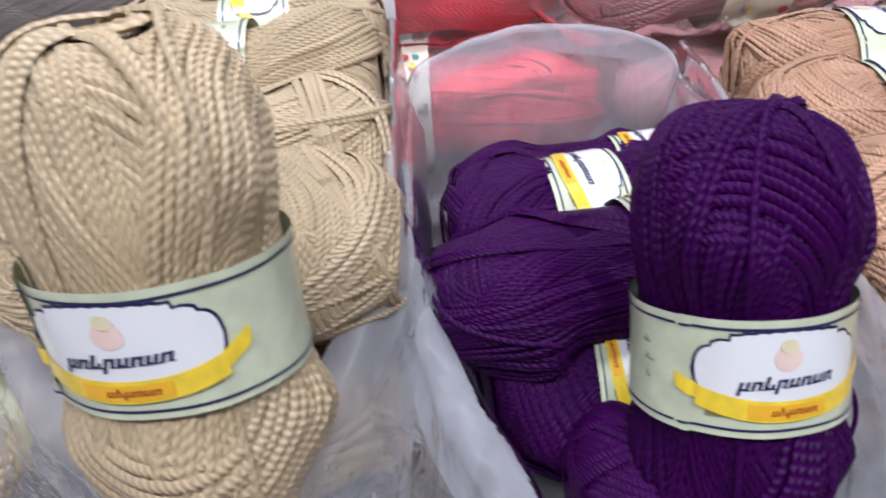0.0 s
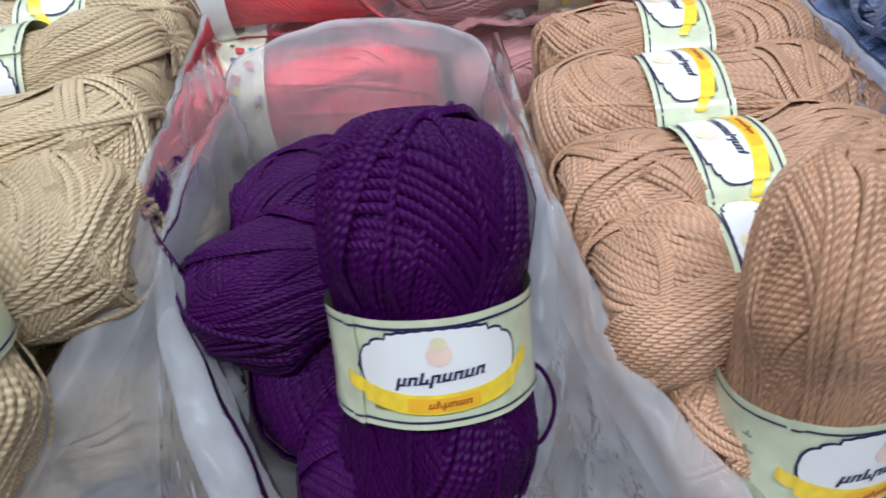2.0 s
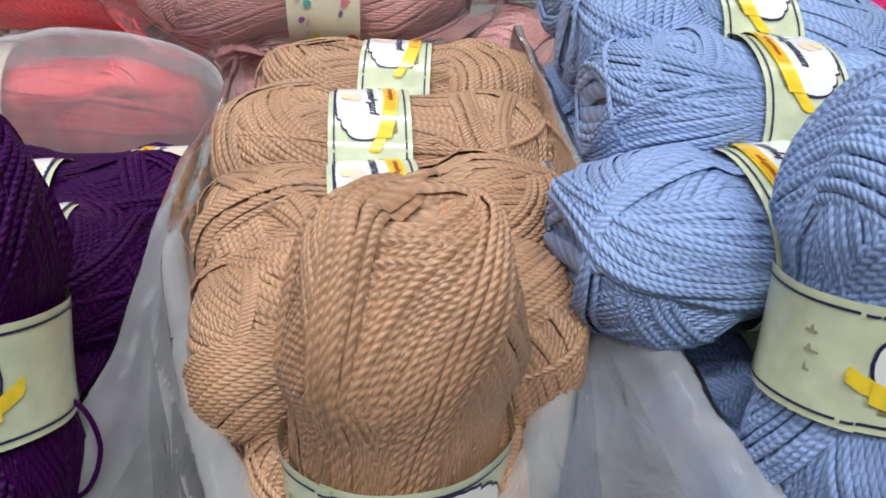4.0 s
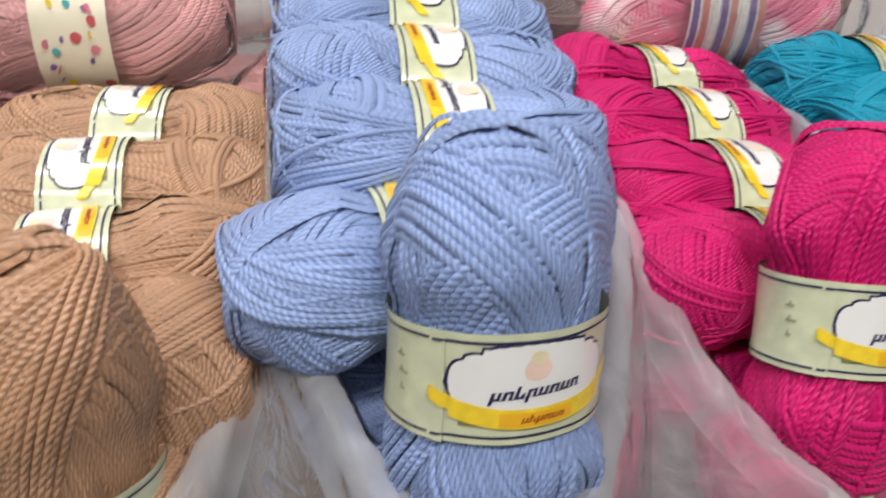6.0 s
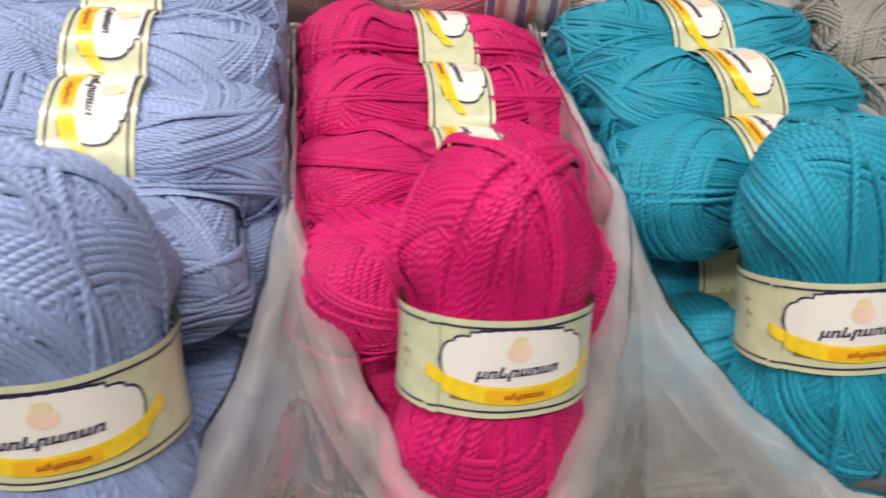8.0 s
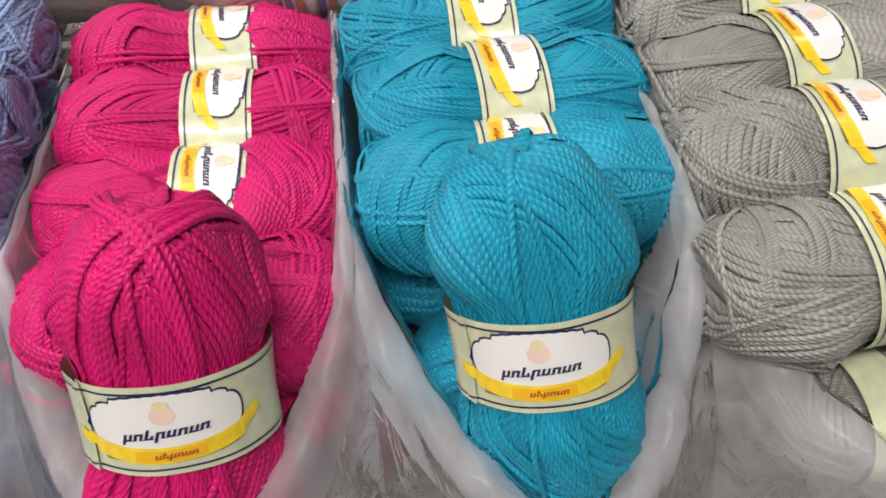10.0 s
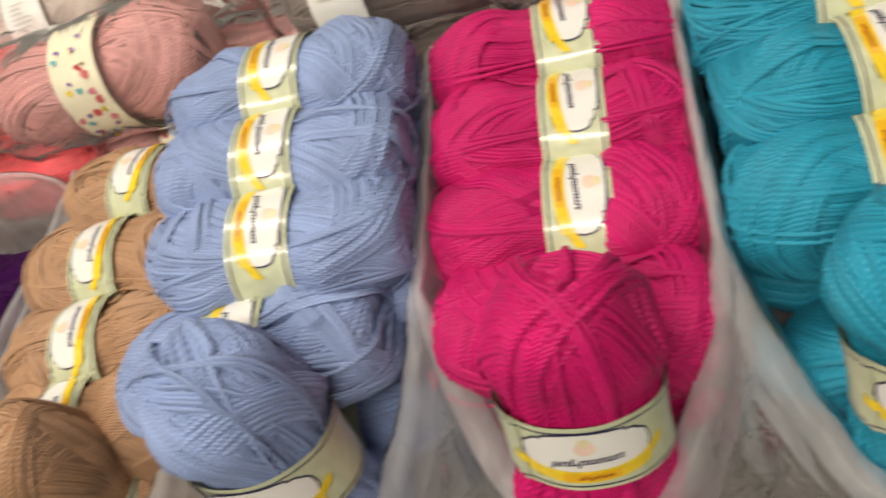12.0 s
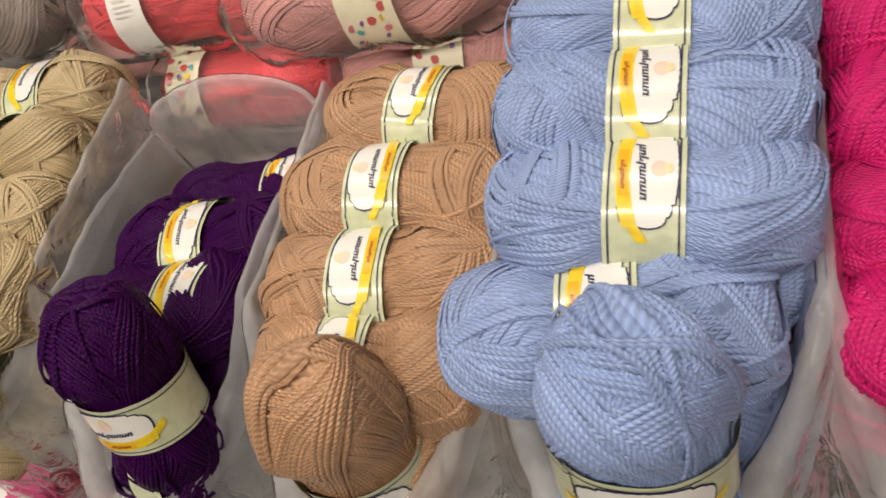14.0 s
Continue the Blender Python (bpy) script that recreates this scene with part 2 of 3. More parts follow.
def wound(seed, base_bands=8, over=5, ply=20, steps=54, pitch=0.0024, blunt=0.56, ties=0, rope=ROPE):
    """Sheets of parallel strands wound over the skein, the last few lying proud across the others."""
    rnd = random.Random(seed)
    dents = [rnd.uniform(0, 6.28) for _ in range(3)]
    V, F, U = [], [], []
    la = np.linspace(-math.pi / 2, math.pi / 2, 20)
    az = np.linspace(0, 2 * math.pi, 28, endpoint=False)
    LA, AZ = np.meshgrid(la, az, indexing="ij")
    V.append(skin(LA, AZ, -0.0034, blunt, dents).reshape(-1, 3))
    U.append(np.stack([AZ * 0.03, LA * 0 + 0.5], -1).reshape(-1, 2))
    F += grid_faces(20, 28, True)
    base = 20 * 28
    start = rnd.uniform(0, 6.28)
    order = list(range(base_bands))
    rnd.shuffle(order)
    plan = []
    for i, k in enumerate(order):
        plan.append((start + math.pi * k / base_bands, rnd.choice((-1, 1)) * rnd.uniform(8, 34), ply + rnd.randint(-3, 4), -0.0024 + 0.0007 * i))
    for i in range(over):
        plan.append((rnd.uniform(0, 6.28), rnd.choice((-1, 1)) * rnd.uniform(10, 50), rnd.choice((6, 8, 11, 14, 17)), 0.0032 + 0.0009 * i))
    for i in range(4):
        plan.append((rnd.uniform(0, 6.28), rnd.uniform(-16, 16), rnd.choice((1, 2, 3)), 0.0050 + 0.0007 * i))
    plan = [(*p, 0.0) for p in plan]
    for i in range(ties):
        plan.append((rnd.uniform(0, 6.28), rnd.uniform(62, 80), rnd.choice((2, 3, 4)), 0.0052, rnd.choice((-1, 1)) * rnd.uniform(0.70, 0.95)))
    s = np.linspace(0, 2 * math.pi, steps, endpoint=False)
    wide = len(rope)
    for phi, tilt, count, rise, ring_at in plan:
        tilt = radians(tilt)
        n = np.array([math.cos(phi) * math.cos(tilt), math.sin(phi) * math.cos(tilt), math.sin(tilt)])
        u = np.array([-math.sin(phi), math.cos(phi), 0.0])
        v = np.cross(n, u)
        fan, sway = rnd.uniform(0.05, 0.26), rnd.uniform(0, 6.28)
        wave, shift = rnd.uniform(0.01, 0.045), rnd.uniform(0, 6.28)
        for k in range(count):
            mid = k - (count - 1) / 2
            e = ring_at + mid * pitch / 0.049 * (1 + fan * np.sin(s + sway)) + rnd.uniform(-0.006, 0.006) + wave * np.sin(2 * s + shift)
            e = e + 0.012 * np.sin(s * rnd.choice((1, 2, 3)) + rnd.uniform(0, 6.28)) * rnd.random()
            edge = abs(mid) / (count / 2)
            lift = rise + rnd.uniform(-0.0006, 0.0006) - 0.0028 * edge ** 3 + 0.0006 * np.sin(s * 3 + rnd.uniform(0, 6.28))
            if rnd.random() < 0.012:
                continue
            ring = []
            for w, h in rope:
                ee = e + w * pitch * 1.08 / 0.049
                d = np.cos(ee)[:, None] * (np.cos(s)[:, None] * u + np.sin(s)[:, None] * v) + np.sin(ee)[:, None] * n
                ring.append(skin(np.arcsin(np.clip(d[:, 2], -1, 1)), np.arctan2(d[:, 1], d[:, 0]), lift + h, blunt, dents))
            V.append(np.stack(ring, 1).reshape(-1, 3))
            across = [0.5 + w for w, h in rope]
            U.append(np.stack([np.repeat(s * 0.068 + rnd.random(), wide), np.tile(across, steps)], -1))
            for i in range(steps):
                j = (i + 1) % steps
                for q in range(wide - 1):
                    F.append((base + i * wide + q, base + i * wide + q + 1, base + j * wide + q + 1, base + j * wide + q))
            base += steps * wide
    return mesh_of("yarn", np.concatenate(V), F, CREAM, True, np.concatenate(U))


YARNS = [wound(11 + 7 * k, over=4) for k in range(6)]
YARNS_LAID = [wound(411 + 5 * k, blunt=0.40, ties=2, steps=46, rope=ROPE_FLAT) for k in range(6)]
YARN_PACK = [wound(301 + k, 7, 3, 18, 30, 0.0026, rope=ROPE_SOFT) for k in range(2)]
YARN_LOW = [wound(201 + k, 6, 3, 12, 22, 0.0040, rope=ROPE_LOW) for k in range(2)]

LAB_R, LAB_H = 0.0463, 0.0255
SEAM = radians(-52)


def lab(u, v, off):
    """Point of the paper band: u is the way round from the emblem's middle, v the way up, in metres."""
    a = u / LAB_R
    turn = (a - SEAM) % (2 * math.pi)
    r = LAB_R + off + 0.0009 * turn / (2 * math.pi) + 0.0005 * math.sin(5 * a + 60 * v) * math.sin(3 * a) + 0.0006 * (v / LAB_H) ** 2
    if turn < 0.127:
        r += 0.0016
    return (r * math.sin(a), -r * math.cos(a), v)


def strip(name, u0, u1, low, high, off, material, cols=28, rows=2):
    verts = []
    for i in range(rows):
        for j in range(cols):
            u = u0 + (u1 - u0) * j / (cols - 1)
            a, b = low(u), high(u)
            verts.append(lab(u, a + (b - a) * i / (rows - 1), off))
    return mesh_of(name, verts, grid_faces(rows, cols), material)


def oval(u, a, h):
    """Half height of the cloud-shaped cartouche: a flat arch over two stepped shoulders with rounded ends."""
    x = min(1.0, abs(u) / a)
    if x < 0.60:
        return h * (1.0 - 0.10 * (x / 0.60) ** 2 + 0.012 * math.cos(x * 42))
    if x < 0.80:
        f = (x - 0.60) / 0.20
        return h * (0.76 - 0.06 * f + 0.05 * math.sin(math.pi * f))
    f = (x - 0.80) / 0.20
    return h * 0.60 * max(0.0, 1 - f ** 2.4) ** 0.5


def sag(u):
    return -0.0132 + 0.0052 * (u / 0.034) ** 2


paper_u0, paper_u1 = SEAM * LAB_R, SEAM * LAB_R + 2 * math.pi * LAB_R * 1.02


def paper_mesh():
    verts, cols, rows = [], 96, 6
    for i in range(rows):
        for j in range(cols):
            a = SEAM + 2 * math.pi * 1.02 * j / (cols - 1)
            v = LAB_H * (2 * i / (rows - 1) - 1)
            turn = a - SEAM
            r = LAB_R + 0.0009 * turn / (2 * math.pi) + 0.0005 * math.sin(5 * a + 60 * v) * math.sin(3 * a) + 0.0006 * (v / LAB_H) ** 2
            if turn > 2 * math.pi:
                r += 0.0006
            verts.append((r * math.sin(a), -r * math.cos(a), v))
    return mesh_of("label", verts, grid_faces(rows, cols), SAGE)


def ring_mesh(v0, v1):
    verts, cols = [], 94
    for v in (v0, v1):
        for j in range(cols):
            x, y, z = lab((SEAM + 0.02 + (2 * math.pi - 0.04) * j / (cols - 1)) * LAB_R, v, 0.0007)
            verts.append((x, y, z))
    return mesh_of("border_line", verts, grid_faces(2, cols), NAVY)


def word(u0, u1, v0, height, letters, off, material, slope=0.0):
    """A brand word as one plain comb of strokes: t rises above the line, d drops below it."""
    w = (u1 - u0) / len(letters)
    cuts = []
    for k, ch in enumerate(letters):
        a = u0 + k * w
        lo, hi = (-0.5 if ch == "d" else 0.0), (1.45 if ch == "t" else 1.0)
        bow = (0.72, 1.0) if k % 2 else (0.0, 0.28)
        for p0, p1, l, h in ((0.04, 0.34, lo, hi), (0.34, 0.58, *bow), (0.58, 0.86, 0.0, 1.0 if ch != "t" else 0.6), (0.86, 1.04, 0.0, 0.12)):
            cuts += [(a + p0 * w, l * height, h * height), (a + p1 * w - 1e-5, l * height, h * height)]
    verts = []
    for u, l, h in cuts:
        for v in (l, h):
            verts.append(lab(u + v * 0.28, v0 + v + slope * (u - u0), off))
    faces = [(2 * i, 2 * i + 2, 2 * i + 3, 2 * i + 1) for i in range(len(cuts) - 1)]
    return mesh_of("brand_mark", verts, faces, material, False)


CY = 0.0035
ART = [
    ("border_line", ring_mesh(0.0212, 0.0224), NAVY),
    ("border_line", ring_mesh(-0.0224, -0.0212), NAVY),
    ("emblem_edge", strip("emblem_edge", -0.0362, 0.0362, lambda u: CY - oval(u, 0.0362, 0.0184), lambda u: CY + oval(u, 0.0362, 0.0184), 0.0008, NAVY, 110, 3), NAVY),
    ("emblem", strip("emblem", -0.0349, 0.0349, lambda u: CY - oval(u, 0.0349, 0.0172), lambda u: CY + oval(u, 0.0349, 0.0172), 0.0012, WHITE, 110, 3), WHITE),
    ("ribbon", strip("ribbon", -0.034, 0.034, lambda u: sag(u) - 0.0046, lambda u: sag(u) + 0.0046, 0.0017, YELLOW), YELLOW),
    ("ribbon_middle", strip("ribbon_middle", -0.014, 0.016, lambda u: sag(u) - 0.0034, lambda u: sag(u) + 0.0030, 0.0021, AMBER), AMBER),
    ("ribbon_tail", strip("ribbon_tail", 0.029, 0.044, lambda u: -0.0100 + (u - 0.029) * 0.62 - 0.0034 + 0.0014 * (u > 0.0425), lambda u: -0.0100 + (u - 0.029) * 0.62 + 0.0040, 0.0013, YELLOW, 10), YELLOW),
    ("ribbon_fold", strip("ribbon_fold", 0.022, 0.031, lambda u: -0.0165 + (u - 0.022) * 0.2, lambda u: -0.0135 + (u - 0.022) * 0.5, 0.0010, OLIVE, 6), OLIVE),
    ("ribbon_tail", strip("ribbon_tail", -0.043, -0.029, lambda u: -0.0095 - (u + 0.029) * 0.55 - 0.0034, lambda u: -0.0095 - (u + 0.029) * 0.55 + 0.0036 - 0.0016 * (u < -0.0415), 0.0013, YELLOW, 10), YELLOW),
    ("ribbon_fold", strip("ribbon_fold", -0.030, -0.020, lambda u: -0.0165, lambda u: -0.0140, 0.0010, OLIVE, 6), OLIVE),
    ("motif", strip("motif", -0.0055, 0.0055, lambda u: 0.0095 - 0.0052 * max(0, 1 - (u / 0.0055) ** 2) ** 0.5, lambda u: 0.0095 + 0.0052 * max(0, 1 - (u / 0.0055) ** 2) ** 0.5, 0.0016, BLUSH, 14), BLUSH),
    ("motif_top", strip("motif_top", -0.0035, 0.0035, lambda u: 0.0150 - 0.003 * max(0, 1 - (u / 0.0035) ** 2) ** 0.5, lambda u: 0.0150 + 0.003 * max(0, 1 - (u / 0.0035) ** 2) ** 0.5, 0.0019, STRAW, 10), STRAW),
    ("brand_mark", word(-0.0185, 0.0185, -0.0040, 0.0040, "dotdoooo", 0.0018, NAVY, 0.06), NAVY),
    ("brand_mark", word(-0.006, 0.012, -0.0146, 0.0024, "otdooo", 0.0025, plain("rust_print", (0.35, 0.08, 0.01), 0.4), 0.03), None),
]
for q in range(3):
    ART.append(("fine_print", strip("fine_print", -0.061 + 0.001 * q, -0.056 + 0.002 * (q % 2), lambda u, v=0.009 - 0.008 * q: v, lambda u, v=0.009 - 0.008 * q: v + 0.0012 + 0.0022 * (u > -0.059) * (u < -0.0575), 0.0007, DULL, 9), DULL))
PAPER = paper_mesh()


def skein(colour, words, variant, group, low=False, label_shift=0.0, art=True, laid=True):
    """A banded skein: wound yarn and a paper band with its printed cartouche."""
    root = tagged(new("yarn_skein"), words, "yarn skein", group)
    tagged(child("yarn", (YARN_LOW if low else YARNS_LAID if laid else YARNS)[variant % (2 if low else 6)], root, colour), kind="stuff")
    if not art and low and "lower shelf" not in words:
        child("label", PAPER, root, SAGE, "sage green paper band").location.z = label_shift
    if art:
        paper = child("label", PAPER, root, SAGE, "glossy sage green paper band with navy edge lines")
        paper.location.z = label_shift
        paper.scale.z = 0.91
        for nm, me, m in ART:
            child(nm, me, paper)
    return root


def lying(ob, x, y, z, yaw=0.0, spin=0.0, flip=False, flat=0.98, pitch=0.0, long=0.97):
    """Lay a skein on its side, axis along the row; flip turns its print the other way."""
    s = -1 if flip else 1
    m = Matrix(((0, 0, s), (-s, 0, 0), (0, -1, 0))).to_4x4()
    # columns: local x -> world y, local y -> down, local z -> along the row
    t = Matrix.Translation((x, y, z)) @ pose(0, 0, 0, 0, pitch, yaw) @ m @ pose(0, 0, 0, 0, 0, spin)
    ob.matrix_world = t @ Matrix.Diagonal((flat, 0.82, long, 1))
    return ob


def standing(ob, front, lean, side=0.0, spin=0.0, size=1.0, tall=1.0, deep=0.80, face=0.0):
    """Prop a skein up on end: front is the middle of its face, lean its slope backwards, face the way its squeezed side looks."""
    rot = pose(0, 0, 0, -lean, 0, 0) @ pose(0, 0, 0, 0, side, 0)
    inward = rot.to_3x3() @ Vector((0, 1, 0))
    c = Vector(front) + inward * 0.0463 * size * deep
    ob.matrix_world = Matrix.Translation(c) @ rot @ pose(0, 0, 0, 0, 0, face) @ Matrix.Diagonal((size, size * deep, size * tall, 1)) @ pose(0, 0, 0, 0, 0, spin - face)
    return ob


WORDS = {"cream": CREAM, "deep purple": PURPLE, "tan": TAN, "light blue": BLUE, "magenta": MAGENTA, "teal": TEAL, "grey": GREY}
# colour, flip, rows of (x, y, z, yaw, spin, label shift, pitch, length, thickness)
PILES = [
    ("cream", False, [(-0.580, 0.135, 0.955, 4, -8, 0.012, 0, 0.97, 1), (-0.580, 0.066, 0.950, 0, 78, -0.004, 0, 0.97, 1), (-0.576, -0.004, 0.944, 3, 0, -0.022, 0, 0.97, 1), (-0.572, -0.075, 0.936, -4, 5, -0.03, 0, 0.97, 1.04)]),
    ("cream", False, [(-0.742, 0.105, 0.925, 2, 0, 0.0, 0, 0.97, 1), (-0.740, 0.030, 0.920, 0, 0, 0.0, 0, 0.97, 1), (-0.745, -0.045, 0.912, -3, 0, 0.0, 0, 0.97, 1)]),
    ("deep purple", False, [(-0.364, 0.078, 0.850, 3, -5, 0.052, 0, 0.90, 0.95), (-0.366, 0.005, 0.880, 5, 0, -0.010, 0, 0.94, 1), (-0.378, -0.066, 0.892, 5, -15, 0.036, 0, 0.93, 1.05)]),
    ("tan", True, [(-0.158, 0.104, 0.917, -6, 10, 0.004, 0, 0.97, 1), (-0.172, 0.028, 0.913, 0, 0, 0.009, 0, 0.99, 1), (-0.172, -0.046, 0.905, 3, 0, 0.008, 0, 0.99, 1), (-0.174, -0.110, 0.893, 0, -15, 0.01, 0, 0.92, 1), (-0.176, -0.158, 0.850, -3, -40, 0.0, 0, 0.62, 0.9)]),
    ("light blue", False, [(0.026, 0.096, 0.992, 0, -8, 0.0, 4, 0.97, 1), (0.024, 0.033, 0.980, 0, 0, 0.0, 4, 0.97, 1), (0.024, -0.026, 0.966, 0, 5, 0, 4, 0.97, 1), (0.000, -0.096, 0.938, 6, 5, 0, 0, 1.0, 1.06)]),
    ("magenta", False, [(0.215, 0.125, 0.937, 3, -12, 0.012, 6, 0.94, 1), (0.215, 0.055, 0.928, 0, -6, 0.012, 6, 0.94, 1), (0.211, -0.015, 0.918, 0, 0, 0.014, 6, 0.94, 1), (0.211, -0.085, 0.905, -2, 0, 0.008, 4, 0.90, 1)]),
    ("teal", False, [(0.405, 0.098, 0.950, 0, 0, 0.0, 2, 0.97, 1), (0.412, 0.032, 0.940, 3, 0, 0.0, 2, 0.97, 1), (0.408, -0.036, 0.926, -2, 0, 0.0, 0, 0.97, 1.05)]),
    ("grey", False, [(0.594, 0.085, 0.958, 0, 0, 0.0, 0, 0.97, 1), (0.592, 0.014, 0.950, 4, 0, 0.0, 0, 0.97, 1), (0.592, -0.054, 0.938, -3, 0, 0, 0, 0.97, 1), (0.590, -0.118, 0.912, 2, 10, 0, 0, 0.97, 1.06)]),
]
kk = 0
for cname, flip, rows in PILES:
    for x, y, z, yaw, spin, shift, pitch, length, thick in rows:
        ob = skein(WORDS[cname], cname + " acrylic yarn skein lying in an open bag", kk, "skeins laid in the bags", label_shift=shift)
        lying(ob, x, y, z, yaw, spin, flip, 0.98 * thick, pitch, length)
        kk += 1

# lower layer in each bag
for cname, xs, zs in (("cream", -0.742, 0.845), ("cream", -0.575, 0.845), ("tan", -0.185, 0.842), ("light blue", 0.022, 0.842), ("magenta", 0.213, 0.842),
                      ("teal", 0.402, 0.842), ("grey", 0.585, 0.842), ("deep purple", -0.365, 0.850)):
    for r in range(4 if cname in ("tan", "deep purple", "teal") or xs < -0.7 else 5):
        if cname == "deep purple" and r == 0:
            continue
        ob = skein(WORDS[cname], cname + " acrylic yarn skein at the bottom of a bag", kk, "skeins laid in the bags", low=True, art=r < 3,
                   label_shift=-0.006 if cname == "deep purple" else -0.01 if cname == "teal" and r > 2 else 0.0)
        lying(ob, xs + (0.004 if r % 2 else -0.004), (0.045 if cname == "deep purple" else 0.118) - 0.071 * r, zs - 0.008 * (r > 2), (r * 3) % 5 - 2, 20 if cname == "deep purple" else 140, cname == "tan", long=(0.92, 0.92, 0.90, 0.74, 0.52)[r + (cname == "deep purple")])
        kk += 1
for y in (0.10, 0.03, -0.04):
    ob = skein(BLUE, "light blue acrylic yarn skein in the middle of a pile", kk, "skeins laid in the bags", low=True)
    lying(ob, 0.022, y, 0.912)
    kk += 1

# one skein propped up on show in front of each pile: front, lean, side, spin, size, height, label shift, depth, facing
SHOW = [
    ("cream", (-0.562, -0.186, 0.974), 12, -2, -10, 1.06, 1.0, 0.0, 0.80, 0),
    ("deep purple", (-0.342, -0.180, 0.934), 22, 3, 2, 1.02, 0.97, 0.0, 0.70, -36),
    ("tan", (-0.172, -0.204, 0.890), 7, 2, 14, 1.03, 1.12, -0.014, 0.80, 0),
    ("light blue", (0.024, -0.202, 0.946), 15, 2, 8, 1.07, 1.0, 0.0, 0.80, 0),
    ("magenta", (0.218, -0.185, 0.940), 23, 4, 4, 1.01, 1.0, 0.0, 0.80, 0),
    ("teal", (0.400, -0.178, 0.938), 25, -3, -13, 1.00, 1.02, 0.0, 0.80, 0),
]
for cname, front, lean, side, spin, size, tall, shift, deep, face in SHOW:
    ob = skein(WORDS[cname], cname + " acrylic yarn skein propped upright in a bag", kk, "skeins on show", label_shift=shift, laid=False)
    standing(ob, front, lean, side, spin, size, tall, deep, face)
    kk += 1

# ---- shelf ----
shelf = tagged(new("display_shelf"), "grey laminate display shelf carrying bags of yarn", "shelf")
for nm, lo, hi, m in (("board", (-1.2, -0.17, 0.775), (1.2, 0.62, 0.80), SLATE), ("back_panel", (-1.2, 0.62, 0.0), (1.2, 0.64, 1.5), STEEL),
                      ("lower_board", (-1.2, -0.45, 0.655), (1.2, 0.62, 0.68), SLATE), ("side_panel", (-1.23, -0.45, 0), (-1.2, 0.64, 1.1), BOARD),
                      ("side_panel", (1.2, -0.45, 0), (1.23, 0.64, 1.1), BOARD)):
    block(nm, lo, hi, m).parent = shelf


# ---- polythene bags, their mouths cuffed open round the piles ----
def bag_mesh(x0, x1, front, high, low, seed, back=None, deep=0.15):
    """Walls of an open bag: up the inside, over a soft thick roll, and down again as a loose cuff in hanging folds."""
    xc, a = (x0 + x1) / 2, (x1 - x0) / 2
    # way round the mouth: x, y, outward x, outward y, how far round the front
    plan = [(x0, deep - (deep + 0.07) * k / 23, -1.0, 0.0, 0.0) for k in range(24)]
    front_n = 110
    for k in range(1, front_n):
        w = math.pi * k / front_n
        c, q = math.cos(w), math.sin(w)
        nx, ny = -c * (-front - 0.07), -q * a
        ln = math.hypot(nx, ny)
        soft = (math.sqrt(c * c + 0.03) - 0.1732) / 0.8417
        plan.append((xc - a * c, -0.07 + (front + 0.07) * (0.6 * (1 - soft) + 0.4 * q), nx / ln, ny / ln, q))
    plan += [(x1, -0.07 + (deep + 0.07) * k / 23, 1.0, 0.0, 0.0) for k in range(24)]
    side_n = len(plan)
    wrap = back is not None
    if wrap:
        for k in range(1, 36):
            w = math.pi * k / 36
            plan.append((xc + a * math.cos(w), deep + 0.022 * math.sin(w), math.cos(w) * 0.3, 1.0, 0.0))
    cols = len(plan)
    walls, turn, hang = 5, 9, 12
    verts = []
    run, last = 0.0, None
    for j, (x, y, nx, ny, q) in enumerate(plan):
        run += 0 if last is None else math.hypot(x - last[0], y - last[1])
        last = (x, y)
        rear = wrap and j >= side_n
        rim = high + (low - high) * q ** 1.3 + (-0.15 if wrap else 0.035) * max(0.0, y)
        if rear:
            rim = high - 0.0225 + (back - high + 0.0225) * math.sin((j - side_n + 1) / 36 * math.pi) ** 0.75
        sway = noise.noise(Vector((run * 9 + seed, 0.3, seed)))
        rim += 0.010 * sway * (0.3 + q) + 0.004 * noise.noise(Vector((run * 34, 2.0, seed)))
        roll = (0.004 if rear else 0.0034 + 0.0110 * q ** 0.7) * (1 + 0.35 * noise.noise(Vector((run * 16, 7.0, seed))))
        corner = q * (1 - q) * 4
        spread = (0.006 if rear else 0.004 + 0.014 * q + 0.030 * corner)
        drop = 0.022 if rear else 0.05 + 0.085 * q
        col = []
        for i in range(walls):
            f = i / walls
            g = noise.noise(Vector((run * 14, f * 1.5, seed + 3)))
            col.append((-roll - 0.006 + 0.005 * g * f, 0.803 + f * (rim - roll - 0.803)))
        for i in range(turn):
            w = math.pi * i / (turn - 1)
            g = 1 + 0.22 * noise.noise(Vector((run * 45, i * 0.35, seed + 6)))
            col.append((-roll * math.cos(w) * g, rim - roll + roll * math.sin(w) * g))
        for i in range(1, hang + 1):
            f = i / hang
            fold = 0.5 - 2 * abs(noise.noise(Vector((run * 30 + 0.5 * f, f * 0.8, seed + 9))))
            fine = noise.noise(Vector((run * 85, f * 2.5, seed + 12)))
            col.append((roll + spread * f ** 0.8 + (0.004 * fold + 0.0014 * fine) * min(1.0, f * 2.5) * (0.35 + 0.65 * q), rim - roll - drop * f))
        verts.append([(x + nx * o, y + ny * o, max(0.803 if i < walls else 0.70, z)) for i, (o, z) in enumerate(col)])
    rows = walls + turn + hang
    flat = [verts[j][i] for i in range(rows) for j in range(cols)]
    piece = lambda nm, p, q, m: mesh_of(nm, flat[p * cols:(q + 1) * cols], grid_faces(q - p + 1, cols, wrap), m)
